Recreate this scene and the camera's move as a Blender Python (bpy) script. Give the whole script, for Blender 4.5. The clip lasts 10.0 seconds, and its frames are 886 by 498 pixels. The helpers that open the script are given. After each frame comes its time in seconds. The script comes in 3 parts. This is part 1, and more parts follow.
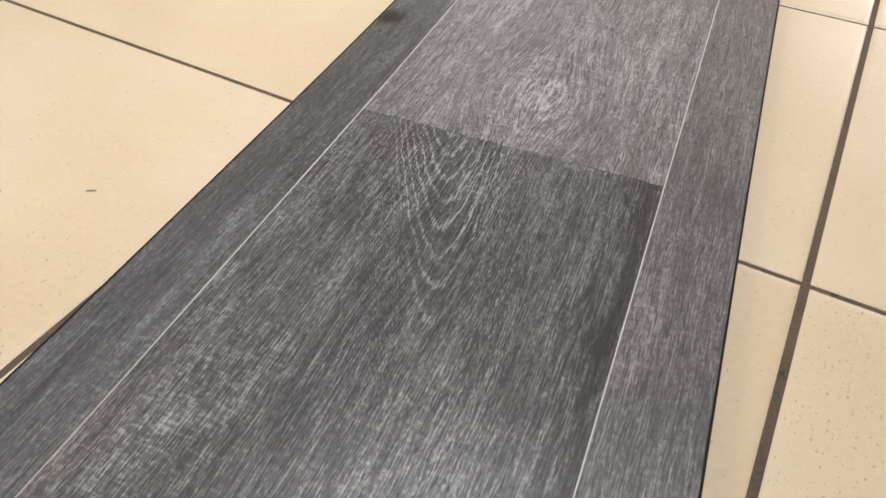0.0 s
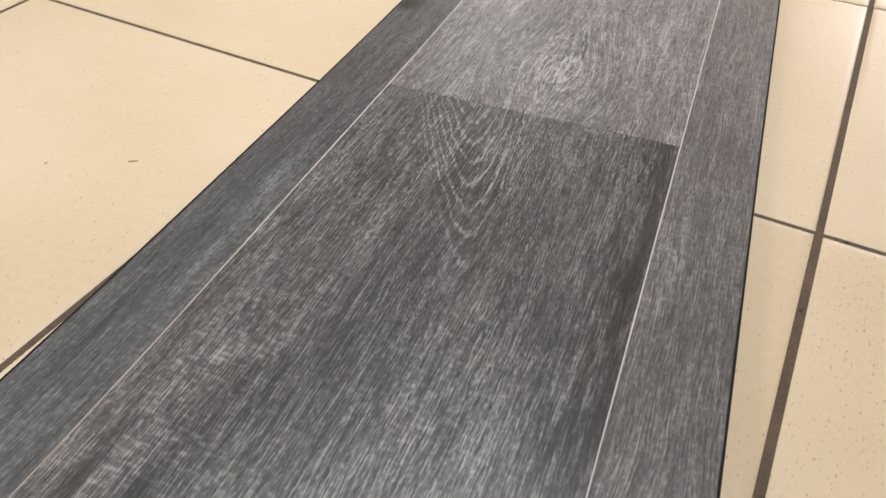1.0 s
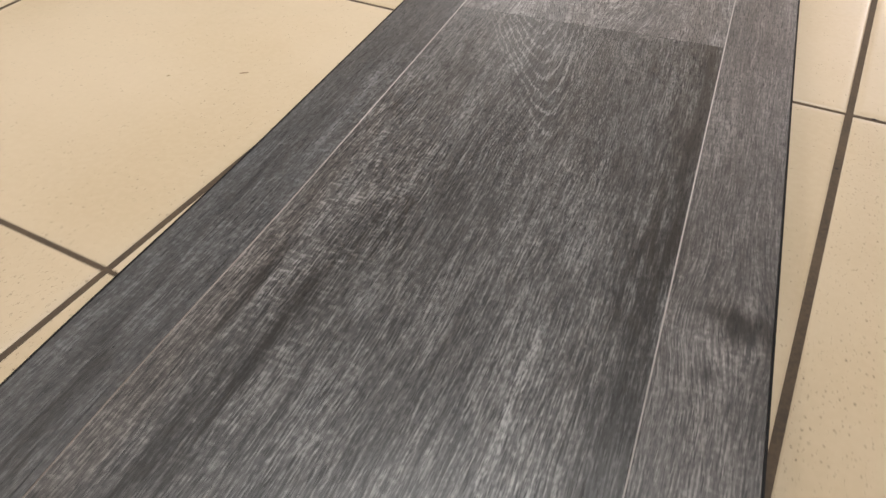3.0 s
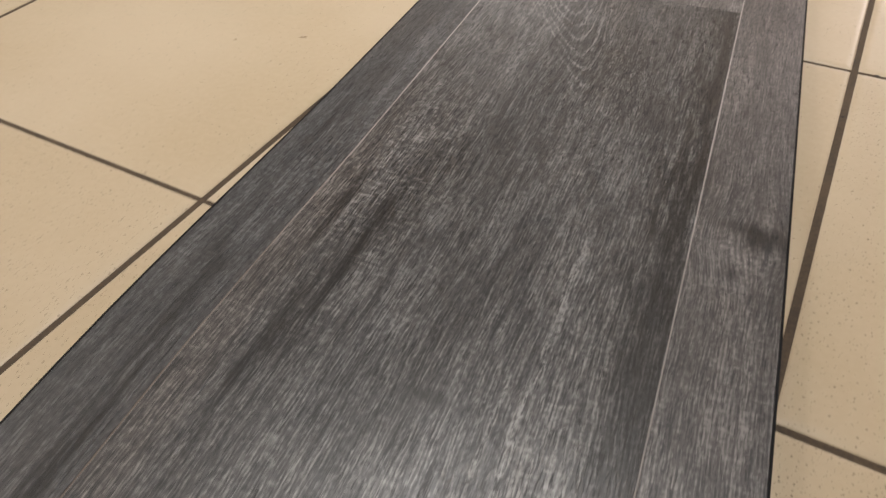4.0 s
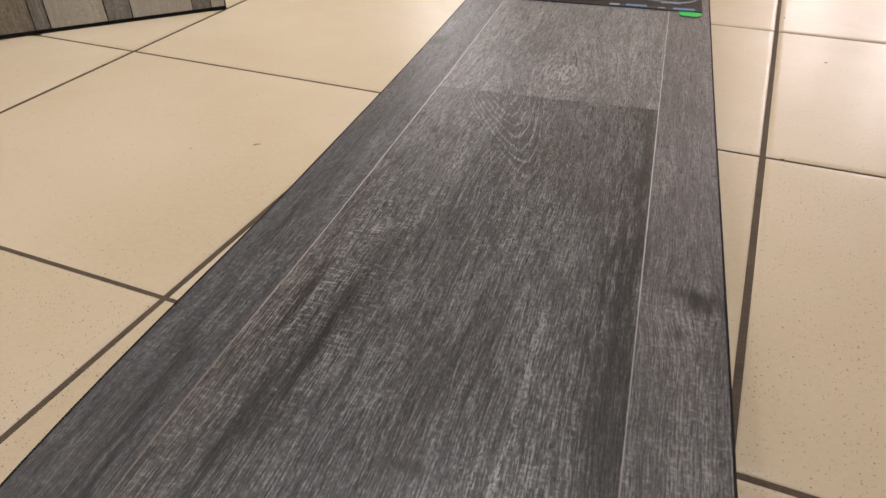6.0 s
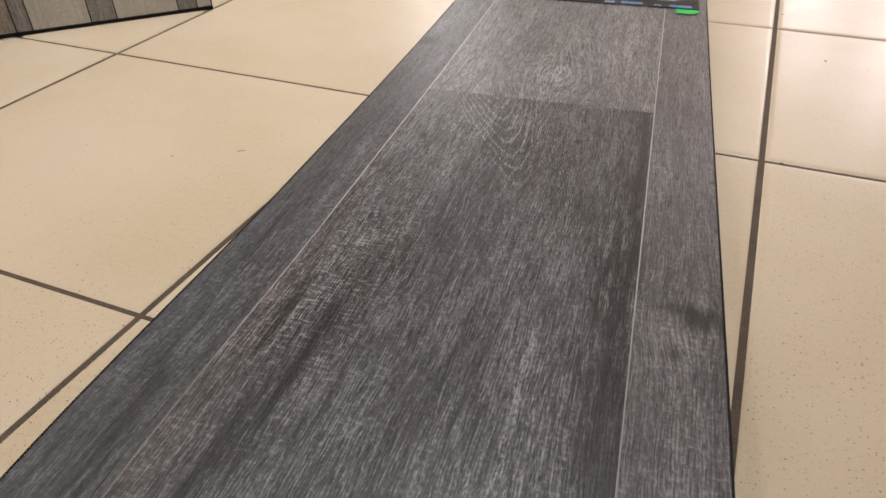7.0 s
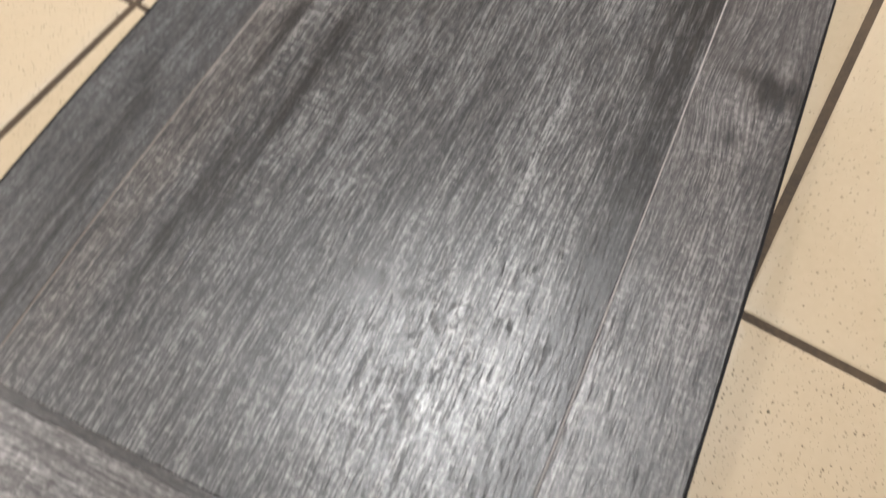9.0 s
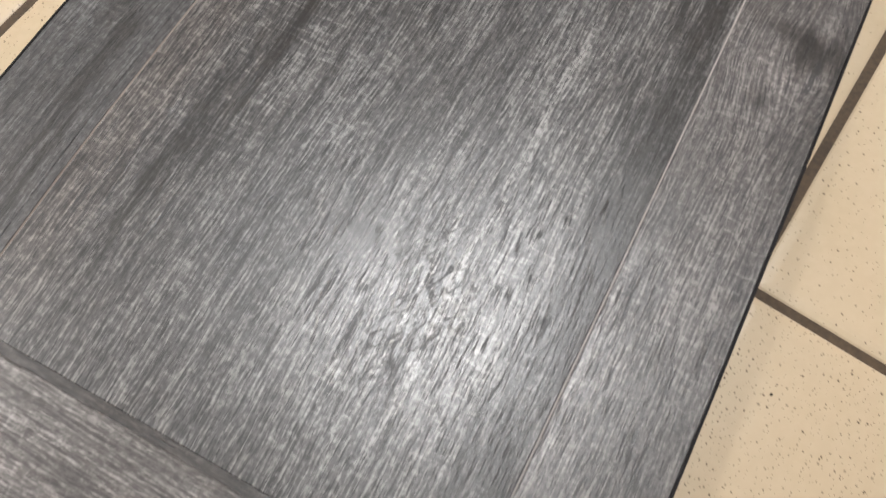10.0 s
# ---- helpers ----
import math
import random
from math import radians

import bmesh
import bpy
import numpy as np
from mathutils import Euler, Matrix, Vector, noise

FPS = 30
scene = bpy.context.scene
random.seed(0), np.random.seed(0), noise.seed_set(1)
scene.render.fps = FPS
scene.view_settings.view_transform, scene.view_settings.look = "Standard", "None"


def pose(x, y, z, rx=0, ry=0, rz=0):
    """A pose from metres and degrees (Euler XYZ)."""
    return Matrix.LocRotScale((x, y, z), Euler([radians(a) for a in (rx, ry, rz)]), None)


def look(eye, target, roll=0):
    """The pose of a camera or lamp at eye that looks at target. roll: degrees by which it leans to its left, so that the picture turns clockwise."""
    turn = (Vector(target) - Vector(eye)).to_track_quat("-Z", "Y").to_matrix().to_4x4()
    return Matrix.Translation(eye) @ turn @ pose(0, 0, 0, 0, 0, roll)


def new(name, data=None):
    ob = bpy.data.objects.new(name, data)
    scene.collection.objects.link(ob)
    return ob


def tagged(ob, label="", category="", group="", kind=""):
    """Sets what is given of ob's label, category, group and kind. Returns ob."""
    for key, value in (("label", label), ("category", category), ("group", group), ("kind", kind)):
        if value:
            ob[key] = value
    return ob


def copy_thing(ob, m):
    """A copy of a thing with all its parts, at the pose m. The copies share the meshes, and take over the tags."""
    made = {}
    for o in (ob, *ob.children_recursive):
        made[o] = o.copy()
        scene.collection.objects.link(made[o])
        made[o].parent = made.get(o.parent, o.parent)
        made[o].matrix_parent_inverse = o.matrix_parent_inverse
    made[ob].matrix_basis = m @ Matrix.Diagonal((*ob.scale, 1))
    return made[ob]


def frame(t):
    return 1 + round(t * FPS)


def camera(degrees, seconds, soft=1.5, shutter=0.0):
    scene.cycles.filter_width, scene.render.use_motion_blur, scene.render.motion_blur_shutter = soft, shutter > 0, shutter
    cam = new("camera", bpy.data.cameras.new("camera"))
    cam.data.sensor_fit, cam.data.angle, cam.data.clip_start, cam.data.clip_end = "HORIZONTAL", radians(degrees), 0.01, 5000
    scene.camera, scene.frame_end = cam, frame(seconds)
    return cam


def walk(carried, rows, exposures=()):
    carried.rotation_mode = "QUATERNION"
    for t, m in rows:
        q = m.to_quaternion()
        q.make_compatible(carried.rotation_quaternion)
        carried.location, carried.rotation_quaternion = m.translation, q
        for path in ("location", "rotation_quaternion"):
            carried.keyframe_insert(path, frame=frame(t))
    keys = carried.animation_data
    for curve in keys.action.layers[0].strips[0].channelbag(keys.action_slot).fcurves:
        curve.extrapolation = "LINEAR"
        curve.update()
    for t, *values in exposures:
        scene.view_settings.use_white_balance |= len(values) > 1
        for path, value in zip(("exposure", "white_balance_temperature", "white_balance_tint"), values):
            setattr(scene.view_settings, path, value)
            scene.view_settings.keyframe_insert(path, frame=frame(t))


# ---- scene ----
PATH = [
    (0, (0.27757, 0.01216, 0.28685), (-0.3482, 1.1761, -1.0783), 1.02),
    (0.5, (0.28134, -0.00646, 0.27544), (-0.3730, 1.1711, -1.0645), 0.27),
    (1, (0.28306, -0.03046, 0.27333), (-0.3687, 1.1675, -1.0496), -0.05),
    (1.5, (0.28242, -0.05172, 0.26767), (-0.3937, 1.1224, -1.0643), -0.89),
    (2, (0.28517, -0.07374, 0.26641), (-0.3875, 1.0845, -1.0812), -1.30),
    (2.5, (0.28462, -0.10415, 0.26071), (-0.4060, 1.0512, -1.0803), -1.86),
    (2.7, (0.28609, -0.11801, 0.26097), (-0.3947, 1.0543, -1.0703), -1.92),
    (3.8, (0.28918, -0.19961, 0.27554), (-0.3750, 0.9931, -1.0460), -1.51),
    (4, (0.29179, -0.21111, 0.27572), (-0.3839, 0.9565, -1.0622), -1.96),
    (4.5, (0.28854, -0.22832, 0.28008), (-0.3879, 0.9295, -1.0660), -1.69),
    (5, (0.29410, -0.24458, 0.27335), (-0.3333, 1.0023, -1.0157), -0.99),
    (5.5, (0.29352, -0.24271, 0.27329), (-0.3198, 1.1348, -0.8827), 0.05),
    (5.7, (0.29212, -0.24118, 0.27420), (-0.3267, 1.1681, -0.8398), -0.37),
    (6.8, (0.29210, -0.22364, 0.27729), (-0.3108, 1.1932, -0.8359), -0.74),
    (7, (0.29075, -0.21691, 0.27522), (-0.3140, 1.1904, -0.8489), -0.97),
    (7.5, (0.28959, -0.19635, 0.27246), (-0.2971, 1.1544, -0.9281), -1.07),
    (8, (0.28812, -0.17006, 0.27303), (-0.3040, 0.9518, -1.1415), -2.31),
    (8.5, (0.28815, -0.15499, 0.27508), (-0.2443, 0.7222, -1.3240), -2.44),
    (9, (0.28609, -0.14435, 0.27537), (-0.1619, 0.5163, -1.4488), -2.96),
    (9.5, (0.28304, -0.13661, 0.27343), (-0.0731, 0.3624, -1.5249), -1.47),
    (10, (0.27668, -0.12592, 0.26692), (-0.0717, 0.3522, -1.5386), -1.76),
]
cam = camera(64.88, 10.0, soft=1.5, shutter=0.7)
walk(cam, [(t, look(eye, target, roll)) for t, eye, target, roll in PATH],
     exposures=[(0.0, -0.06, 6200, 12), (1.0, -0.06, 6230, 12), (1.5, 0.02, 6230, 12), (2.0, 0.02, 6270, 12), (2.5, -0.14, 6320, 12),
                (2.7, -0.19, 6350, 12), (3.8, -0.48, 6560, 13), (5.0, -0.50, 6540, 14), (5.7, -0.50, 6450, 15), (6.8, -0.43, 6300, 15),
                (8.0, -0.26, 6260, 13), (8.5, -0.04, 6270, 12), (9.0, 0.06, 6280, 12), (10.0, 0.10, 6280, 12)])

# ---------------------------------------------------------------- light
world = bpy.data.worlds.new("shop_air")
world.use_nodes = True
world.node_tree.nodes["Background"].inputs["Color"].default_value = (0.9, 0.93, 1.0, 1)
world.node_tree.nodes["Background"].inputs["Strength"].default_value = 0.15
scene.world = world

CEILING = 2.75
# ceiling panels, all out of view: place, power, beam width, colour; the first one is tilted
WARM, COOL, ROSY = (1.0, 0.955, 0.90), (0.99, 0.992, 0.965), (1.0, 0.92, 0.93)
# the first's tilt and narrow beam stand in for shade at the near right
LAMPS = [(0.03, 0.51, 15.5, 66, COOL), (-1.8, -1.4, 38, 180, WARM), (-3.8, -0.8, 32, 180, WARM),
         # the last panel is an added fill that lifts the far left
         (2.2, 9.4, 170, 180, ROSY), (1.1, 10.2, 130, 180, ROSY), (-3.2, 8.2, 100, 180, WARM)]
TILT = pose(LAMPS[0][0], LAMPS[0][1], CEILING - 0.062, 3, 6, 0)
for k, (lx, ly, power, beam, tint) in enumerate(LAMPS):
    lamp = bpy.data.lights.new("panel_light", "AREA")
    lamp.shape, lamp.size, lamp.size_y = "RECTANGLE", 0.56, 1.16
    lamp.energy, lamp.color, lamp.spread = power, tint, radians(beam)
    new("panel_light", lamp).matrix_world = (pose(lx, ly, CEILING) if k else TILT) @ pose(0, 0, -0.035)


# ---------------------------------------------------------------- node helpers
class Nodes:
    """A small writer of node trees."""

    def __init__(self, name):
        self.material = bpy.data.materials.new(name)
        self.material.use_nodes = True
        self.tree = self.material.node_tree
        self.bsdf = self.tree.nodes["Principled BSDF"]

    def put(self, socket, value):
        if isinstance(value, bpy.types.NodeSocket):
            self.tree.links.new(value, socket)
        else:
            socket.default_value = value

    def node(self, kind, **options):
        n = self.tree.nodes.new(kind)
        for key, value in options.items():
            setattr(n, key, value)
        return n

    def m(self, op, a, b=0.0, c=0.0, clamp=False):
        n = self.node("ShaderNodeMath", operation=op, use_clamp=clamp)
        for socket, value in zip(n.inputs, (a, b, c)):
            self.put(socket, value)
        return n.outputs[0]

    def coords(self):
        c = self.node("ShaderNodeTexCoord").outputs["Object"]
        s = self.node("ShaderNodeSeparateXYZ")
        self.put(s.inputs[0], c)
        return c, s.outputs[0], s.outputs[1], s.outputs[2]

    def xyz(self, x, y, z=0.0):
        n = self.node("ShaderNodeCombineXYZ")
        for socket, value in zip(n.inputs, (x, y, z)):
            self.put(socket, value)
        return n.outputs[0]

    def noise(self, vector, scale=1.0, detail=2.0, rough=0.5, distort=0.0):
        n = self.node("ShaderNodeTexNoise")
        self.put(n.inputs["Vector"], vector)
        n.inputs["Scale"].default_value = scale
        n.inputs["Detail"].default_value = detail
        n.inputs["Roughness"].default_value = rough
        n.inputs["Distortion"].default_value = distort
        return n.outputs["Fac"]

    def span(self, value, a, b, c=0.0, d=1.0, smooth=True):
        n = self.node("ShaderNodeMapRange", interpolation_type="SMOOTHSTEP" if smooth else "LINEAR")
        for socket, v in zip(n.inputs, (value, a, b, c, d)):
            self.put(socket, v)
        return n.outputs[0]

    def mix(self, fac, a, b, blend="MIX"):
        n = self.node("ShaderNodeMix", data_type="RGBA", blend_type=blend)
        self.put(n.inputs["Factor"], fac)
        for socket, v in ((n.inputs["A"], a), (n.inputs["B"], b)):
            self.put(socket, v)
        return n.outputs["Result"]

    def bump(self, height, distance, strength=1.0, normal=None):
        n = self.node("ShaderNodeBump")
        n.inputs["Strength"].default_value, n.inputs["Distance"].default_value = strength, distance
        self.put(n.inputs["Height"], height)
        if normal:
            self.put(n.inputs["Normal"], normal)
        return n.outputs[0]

    def done(self, color=None, rough=None, metal=None, normal=None, ior=None):
        for key, v in (("Base Color", color), ("Roughness", rough), ("Metallic", metal), ("Normal", normal), ("IOR", ior)):
            if v is not None:
                self.put(self.bsdf.inputs[key], v)
        return self.material


# ---------------------------------------------------------------- materials
def plain(name, color, rough, grain=0.0, scale=300.0, ior=1.5):
    """A plain surface with a little unevenness."""
    N = Nodes(name)
    c, *_ = N.coords()
    f = N.noise(c, scale, 3)
    g = N.noise(c, scale / 14, 3)
    f = N.m("ADD", N.m("MULTIPLY", f, 0.5), N.m("MULTIPLY", g, 0.5))
    dark = tuple(v * (1 - grain) for v in color[:3]) + (1,)
    lite = tuple(min(1, v * (1 + grain)) for v in color[:3]) + (1,)
    return N.done(N.mix(N.span(f, 0.3, 0.7), dark, lite), rough, normal=N.bump(f, 0.0004, 0.4), ior=ior)


def oak(name, seed, dark, mid, lite, across=False, stains=(), arcs=None, eye=None, crackle=None, flame=None, warm=None, fleck=1.0, ribs=1.0, veins=()):
    """Printed and embossed grey oak. stains: (u, v, half width, half length, weight) with weight below 0 for dark ones."""
    N = Nodes(name)
    c, u, v, w = N.coords()
    if across:
        u, v = v, u
    # slow waver of the grain
    waver = N.noise(N.xyz(N.m("MULTIPLY", u, 9), N.m("MULTIPLY", v, 5), seed), 1, 2)
    uu = N.m("ADD", u, N.m("MULTIPLY", N.m("SUBTRACT", waver, 0.5), 0.010))
    wiggle = 0.0011

    def patch_of(where, edge=1.0):
        pu, pv, hu, hv = where
        away = N.m("SQRT", N.m("ADD", N.m("POWER", N.m("DIVIDE", N.m("SUBTRACT", u, pu), hu), 2),
                               N.m("POWER", N.m("DIVIDE", N.m("SUBTRACT", v, pv), hv), 2)))
        return N.span(away, 0.3, edge, 1.0, 0.0)

    small = N.noise(N.xyz(N.m("MULTIPLY", u, 160), N.m("MULTIPLY", v, 70), seed + 5), 1, 2)
    uu = N.m("ADD", uu, N.m("MULTIPLY", N.m("SUBTRACT", small, 0.5), wiggle))
    if eye:
        eu, ev, er, el, rings = eye
        du, dv = N.m("SUBTRACT", u, eu), N.m("SUBTRACT", v, ev)
        far = N.m("SQRT", N.m("ADD", N.m("POWER", N.m("DIVIDE", du, er), 2), N.m("POWER", N.m("DIVIDE", dv, el), 2)))
        push = N.span(far, 0.0, 3.2, 1.0, 0.0)
        uu = N.m("SUBTRACT", uu, N.m("MULTIPLY", N.m("MULTIPLY", du, push), 0.62))

    def grain(su, sv, off, detail=2.0, rough=0.55, distort=0.0):
        return N.noise(N.xyz(N.m("MULTIPLY", uu, su), N.m("MULTIPLY", v, sv), seed + off), 1, detail, rough, distort)

    fibre = grain(1500, 260, 1.3, 2.0, 0.6, 0.6)
    strand = grain(950, 48, 51.7, 2.5, 0.6, 0.35)
    flow = N.noise(N.xyz(N.m("MULTIPLY", u, 85), N.m("MULTIPLY", v, 26), seed + 95), 1, 2.5, 0.55)
    ridge = N.m("SINE", N.m("ADD", N.m("MULTIPLY", uu, 3700), N.m("MULTIPLY", flow, 15)))
    firm = N.span(N.noise(N.xyz(N.m("MULTIPLY", u, 170), N.m("MULTIPLY", v, 48), seed + 97), 1, 2.5, 0.6), 0.36, 0.62, 0.1, 1.0)
    ridge = N.m("MULTIPLY", N.span(ridge, -0.6, 0.9, -1.0, 0.9), firm)
    grit = N.noise(N.xyz(N.m("MULTIPLY", u, 560), N.m("MULTIPLY", v, 360), seed + 61), 1, 3, 0.65, 0.4)
    line = grain(640, 34, 33.3, 3.0, 0.6, 0.4)
    thread = grain(2100, 105, 2.9, 1.5, 0.5, 0.4)
    dash = grain(880, 84, 4.7, 3.0, 0.6, 0.5)
    streak = grain(210, 13, 8.1, 3.0)
    cloud = grain(26, 7, 12.9, 3.0, 0.6)
    mottle = N.noise(N.xyz(N.m("MULTIPLY", u, 120), N.m("MULTIPLY", v, 52), seed + 83), 1, 3, 0.6, 0.5)
    ray = N.noise(N.xyz(N.m("MULTIPLY", u, 130), N.m("MULTIPLY", v, 420), seed + 20), 1, 2)
    slit = N.m("MULTIPLY", N.span(thread, 0.42, 0.37), N.span(dash, 0.62, 0.44, 0.2, 1.0))
    crease = N.m("MULTIPLY", N.span(line, 0.40, 0.33), N.span(grit, 0.66, 0.46, 0.25, 1.0))
    tone = N.m("ADD", N.m("MULTIPLY", N.m("SUBTRACT", streak, 0.5), 0.55), N.m("MULTIPLY", N.m("SUBTRACT", cloud, 0.5), 0.42))
    tone = N.m("ADD", tone, N.m("MULTIPLY", N.m("SUBTRACT", mottle, 0.5), 0.30))
    tone = N.m("ADD", tone, N.span(strand, 0.38, 0.64, -0.10 * fleck, 0.11 * fleck))
    tone = N.m("ADD", tone, N.m("MULTIPLY", ridge, 0.10 * ribs))
    tone = N.m("ADD", tone, N.span(dash, 0.36, 0.64, -0.09 * fleck, 0.08 * fleck))
    tone = N.m("ADD", tone, N.span(fibre, 0.36, 0.68, -0.06 * fleck, 0.08 * fleck))
    tone = N.m("ADD", tone, N.span(grit, 0.32, 0.70, -0.13, 0.14))
    tone = N.m("SUBTRACT", tone, N.m("MULTIPLY", crease, 0.42))
    tone = N.m("SUBTRACT", tone, N.m("MULTIPLY", slit, 0.52))
    rays = N.m("MULTIPLY", N.span(ray, 0.52, 0.66), N.span(cloud, 0.42, 0.60, 0.25, 1.0))
    tone = N.m("ADD", tone, N.m("MULTIPLY", rays, 0.16))
    if crackle:
        cell = N.node("ShaderNodeTexVoronoi", feature="DISTANCE_TO_EDGE")
        bent = N.noise(c, 420.0, 3, 0.6)
        N.put(cell.inputs["Vector"], N.xyz(N.m("ADD", N.m("MULTIPLY", u, 420), N.m("MULTIPLY", bent, 2.2)), N.m("ADD", N.m("MULTIPLY", v, 170), N.m("MULTIPLY", bent, 1.6))))
        cell.inputs["Scale"].default_value = 1.0
        crack = N.m("MULTIPLY", N.span(cell.outputs["Distance"], 0.02, 0.06, 0.9, 0.0), N.span(N.noise(c, 190.0, 2), 0.38, 0.52))
        there = patch_of(crackle)
        slit = N.m("MAXIMUM", N.m("MULTIPLY", slit, N.span(there, 0.0, 1.0, 1.0, 0.25)), N.m("MULTIPLY", crack, there))
        tone = N.m("SUBTRACT", tone, N.m("MULTIPLY", N.m("MULTIPLY", crack, there), 0.15))
    for vu, v0, v1, half, weight in veins:
        sway = N.noise(N.xyz(vu * 50, N.m("MULTIPLY", v, 38), seed + 71), 1, 2)
        side = N.m("ABSOLUTE", N.m("SUBTRACT", N.m("ADD", u, N.m("MULTIPLY", N.m("SUBTRACT", sway, 0.5), 0.014)), vu))
        vein = N.m("MULTIPLY", N.span(side, half * 0.3, half, 1.0, 0.0), N.m("MULTIPLY", N.span(v, v0, v0 + 0.03), N.span(v, v1 - 0.03, v1, 1.0, 0.0)))
        tone = N.m("ADD", tone, N.m("MULTIPLY", N.m("MULTIPLY", vein, N.span(grit, 0.3, 0.6, 0.4, 1.0)), weight))
    if flame:
        stroke = N.noise(N.xyz(N.m("MULTIPLY", u, 110), N.m("MULTIPLY", v, 520), seed + 44), 1, 2, 0.5, 0.6)
        tone = N.m("ADD", tone, N.m("MULTIPLY", N.m("MULTIPLY", N.span(stroke, 0.50, 0.68, -0.15, 1.0), patch_of(flame, 1.3)), 0.24))
    if arcs:
        au, av, lean, bend, pitch, lo, hi, half = arcs
        axis = N.m("SUBTRACT", au, N.m("MULTIPLY", N.m("SUBTRACT", v, av), lean))
        off = N.m("ABSOLUTE", N.m("SUBTRACT", u, axis))
        field = N.m("SUBTRACT", v, N.m("MULTIPLY", N.m("POWER", off, 1.6), bend))
        jag = N.noise(N.xyz(N.m("MULTIPLY", u, 130), N.m("MULTIPLY", v, 45), seed), 1, 3, 0.6)
        field = N.m("ADD", field, N.m("MULTIPLY", N.m("SUBTRACT", jag, 0.5), 0.020))
        teeth = N.noise(N.xyz(N.m("MULTIPLY", u, 520), N.m("MULTIPLY", v, 60), seed + 91), 1, 2, 0.6)
        field = N.m("ADD", field, N.m("MULTIPLY", N.m("SUBTRACT", teeth, 0.5), 0.009))
        wave = N.m("SINE", N.m("MULTIPLY", field, 6.2832 / pitch))
        ring = N.span(wave, 0.45, 1.0, -0.12, 1.0)
        where = N.m("MULTIPLY", N.span(field, lo - 0.03, lo + 0.03), N.span(off, half * 0.45, half, 1.0, 0.0))
        where = N.m("MULTIPLY", where, N.span(v, hi - 0.02, hi + 0.02, 1.0, 0.0))
        tone = N.m("ADD", tone, N.m("MULTIPLY", N.m("MULTIPLY", N.m("MULTIPLY", ring, where), N.span(dash, 0.3, 0.6, 0.4, 1.1)), 0.32))
        fine = N.m("SINE", N.m("MULTIPLY", N.m("ADD", field, N.m("MULTIPLY", jag, 0.022)), 6.2832 / (pitch * 0.42)))
        spread = N.m("MULTIPLY", N.span(off, 0.010, 0.020), N.span(off, half * 0.6, half * 0.95, 1.0, 0.0))
        spread = N.m("MULTIPLY", spread, N.m("MULTIPLY", N.span(v, lo - 0.12, lo + 0.04), N.span(field, lo - 0.26, lo - 0.10)))
        tone = N.m("SUBTRACT", tone, N.m("MULTIPLY", N.m("MULTIPLY", N.span(fine, 0.1, 0.9, -0.25, 1.0), spread), 0.25))
    if eye:
        jag = N.noise(N.xyz(N.m("MULTIPLY", u, 70), N.m("MULTIPLY", v, 40), seed), 1, 3, 0.6)
        wave = N.m("SINE", N.m("ADD", N.m("MULTIPLY", far, 14), N.m("MULTIPLY", jag, 11)))
        tone = N.m("ADD", tone, N.m("MULTIPLY", N.m("MULTIPLY", N.span(wave, 0.2, 1.0, -0.3, 0.7), N.span(far, 0.9, 2.4, 1.0, 0.0)), 0.10 * rings))
        tone = N.m("ADD", tone, N.m("MULTIPLY", N.span(far, 0.2, 1.3, 1.0, 0.0), 0.16 * rings))
    depth = 1.0
    for su, sv, hu, hv, weight in stains:
        far_s = N.m("SQRT", N.m("ADD", N.m("POWER", N.m("DIVIDE", N.m("SUBTRACT", u, su), hu), 2),
                                N.m("POWER", N.m("DIVIDE", N.m("SUBTRACT", v, sv), hv), 2)))
        torn = 1.0 if hv > 0.03 else 0.5
        ragged = N.m("ADD", far_s, N.m("MULTIPLY", N.m("SUBTRACT", streak, 0.5), 1.9 * torn))
        ragged = N.m("ADD", ragged, N.m("MULTIPLY", N.m("SUBTRACT", dash, 0.5), 1.7 * torn))
        depth = N.m("MULTIPLY", depth, N.span(ragged, 0.2, 1.35, 1.0 + weight, 1.0))
    color = N.mix(N.span(tone, -0.32, 0.05, smooth=False), dark, mid)
    color = N.mix(N.span(tone, 0.03, 0.38, smooth=False), color, lite)
    if stains:
        color = N.mix(1.0, color, N.xyz(depth, depth, depth), "MULTIPLY")
    # faint brown and blue drift of the print
    drift = N.noise(N.xyz(N.m("MULTIPLY", u, 22), N.m("MULTIPLY", v, 4), seed + 31), 1, 2)
    color = N.mix(N.span(drift, 0.52, 0.72, 0.0, 0.28), color, (0.86, 0.78, 0.73, 1), "MULTIPLY")
    color = N.mix(N.span(drift, 0.46, 0.28, 0.0, 0.16), color, (0.72, 0.78, 0.88, 1), "MULTIPLY")
    if warm:
        color = N.mix(N.m("MULTIPLY", patch_of(warm, 1.3), 0.45), color, (1.0, 0.86, 0.77, 1), "MULTIPLY")
    pore = N.m("SUBTRACT", N.span(dash, 0.34, 0.60, 0.86, 1.0), N.m("MULTIPLY", N.m("MAXIMUM", slit, N.m("MULTIPLY", crease, 0.6)), 0.8))
    relief = N.m("ADD", pore, N.span(strand, 0.36, 0.60, -0.08, 0.0))
    relief = N.m("ADD", relief, N.m("MULTIPLY", ridge, 0.04 * ribs))
    bump = N.bump(relief, 0.00020, 0.5)
    rough = N.m("ADD", 0.330, N.m("MULTIPLY", N.m("SUBTRACT", 1.0, pore), 0.30))
    return N.done(color, rough, normal=bump, ior=1.60)


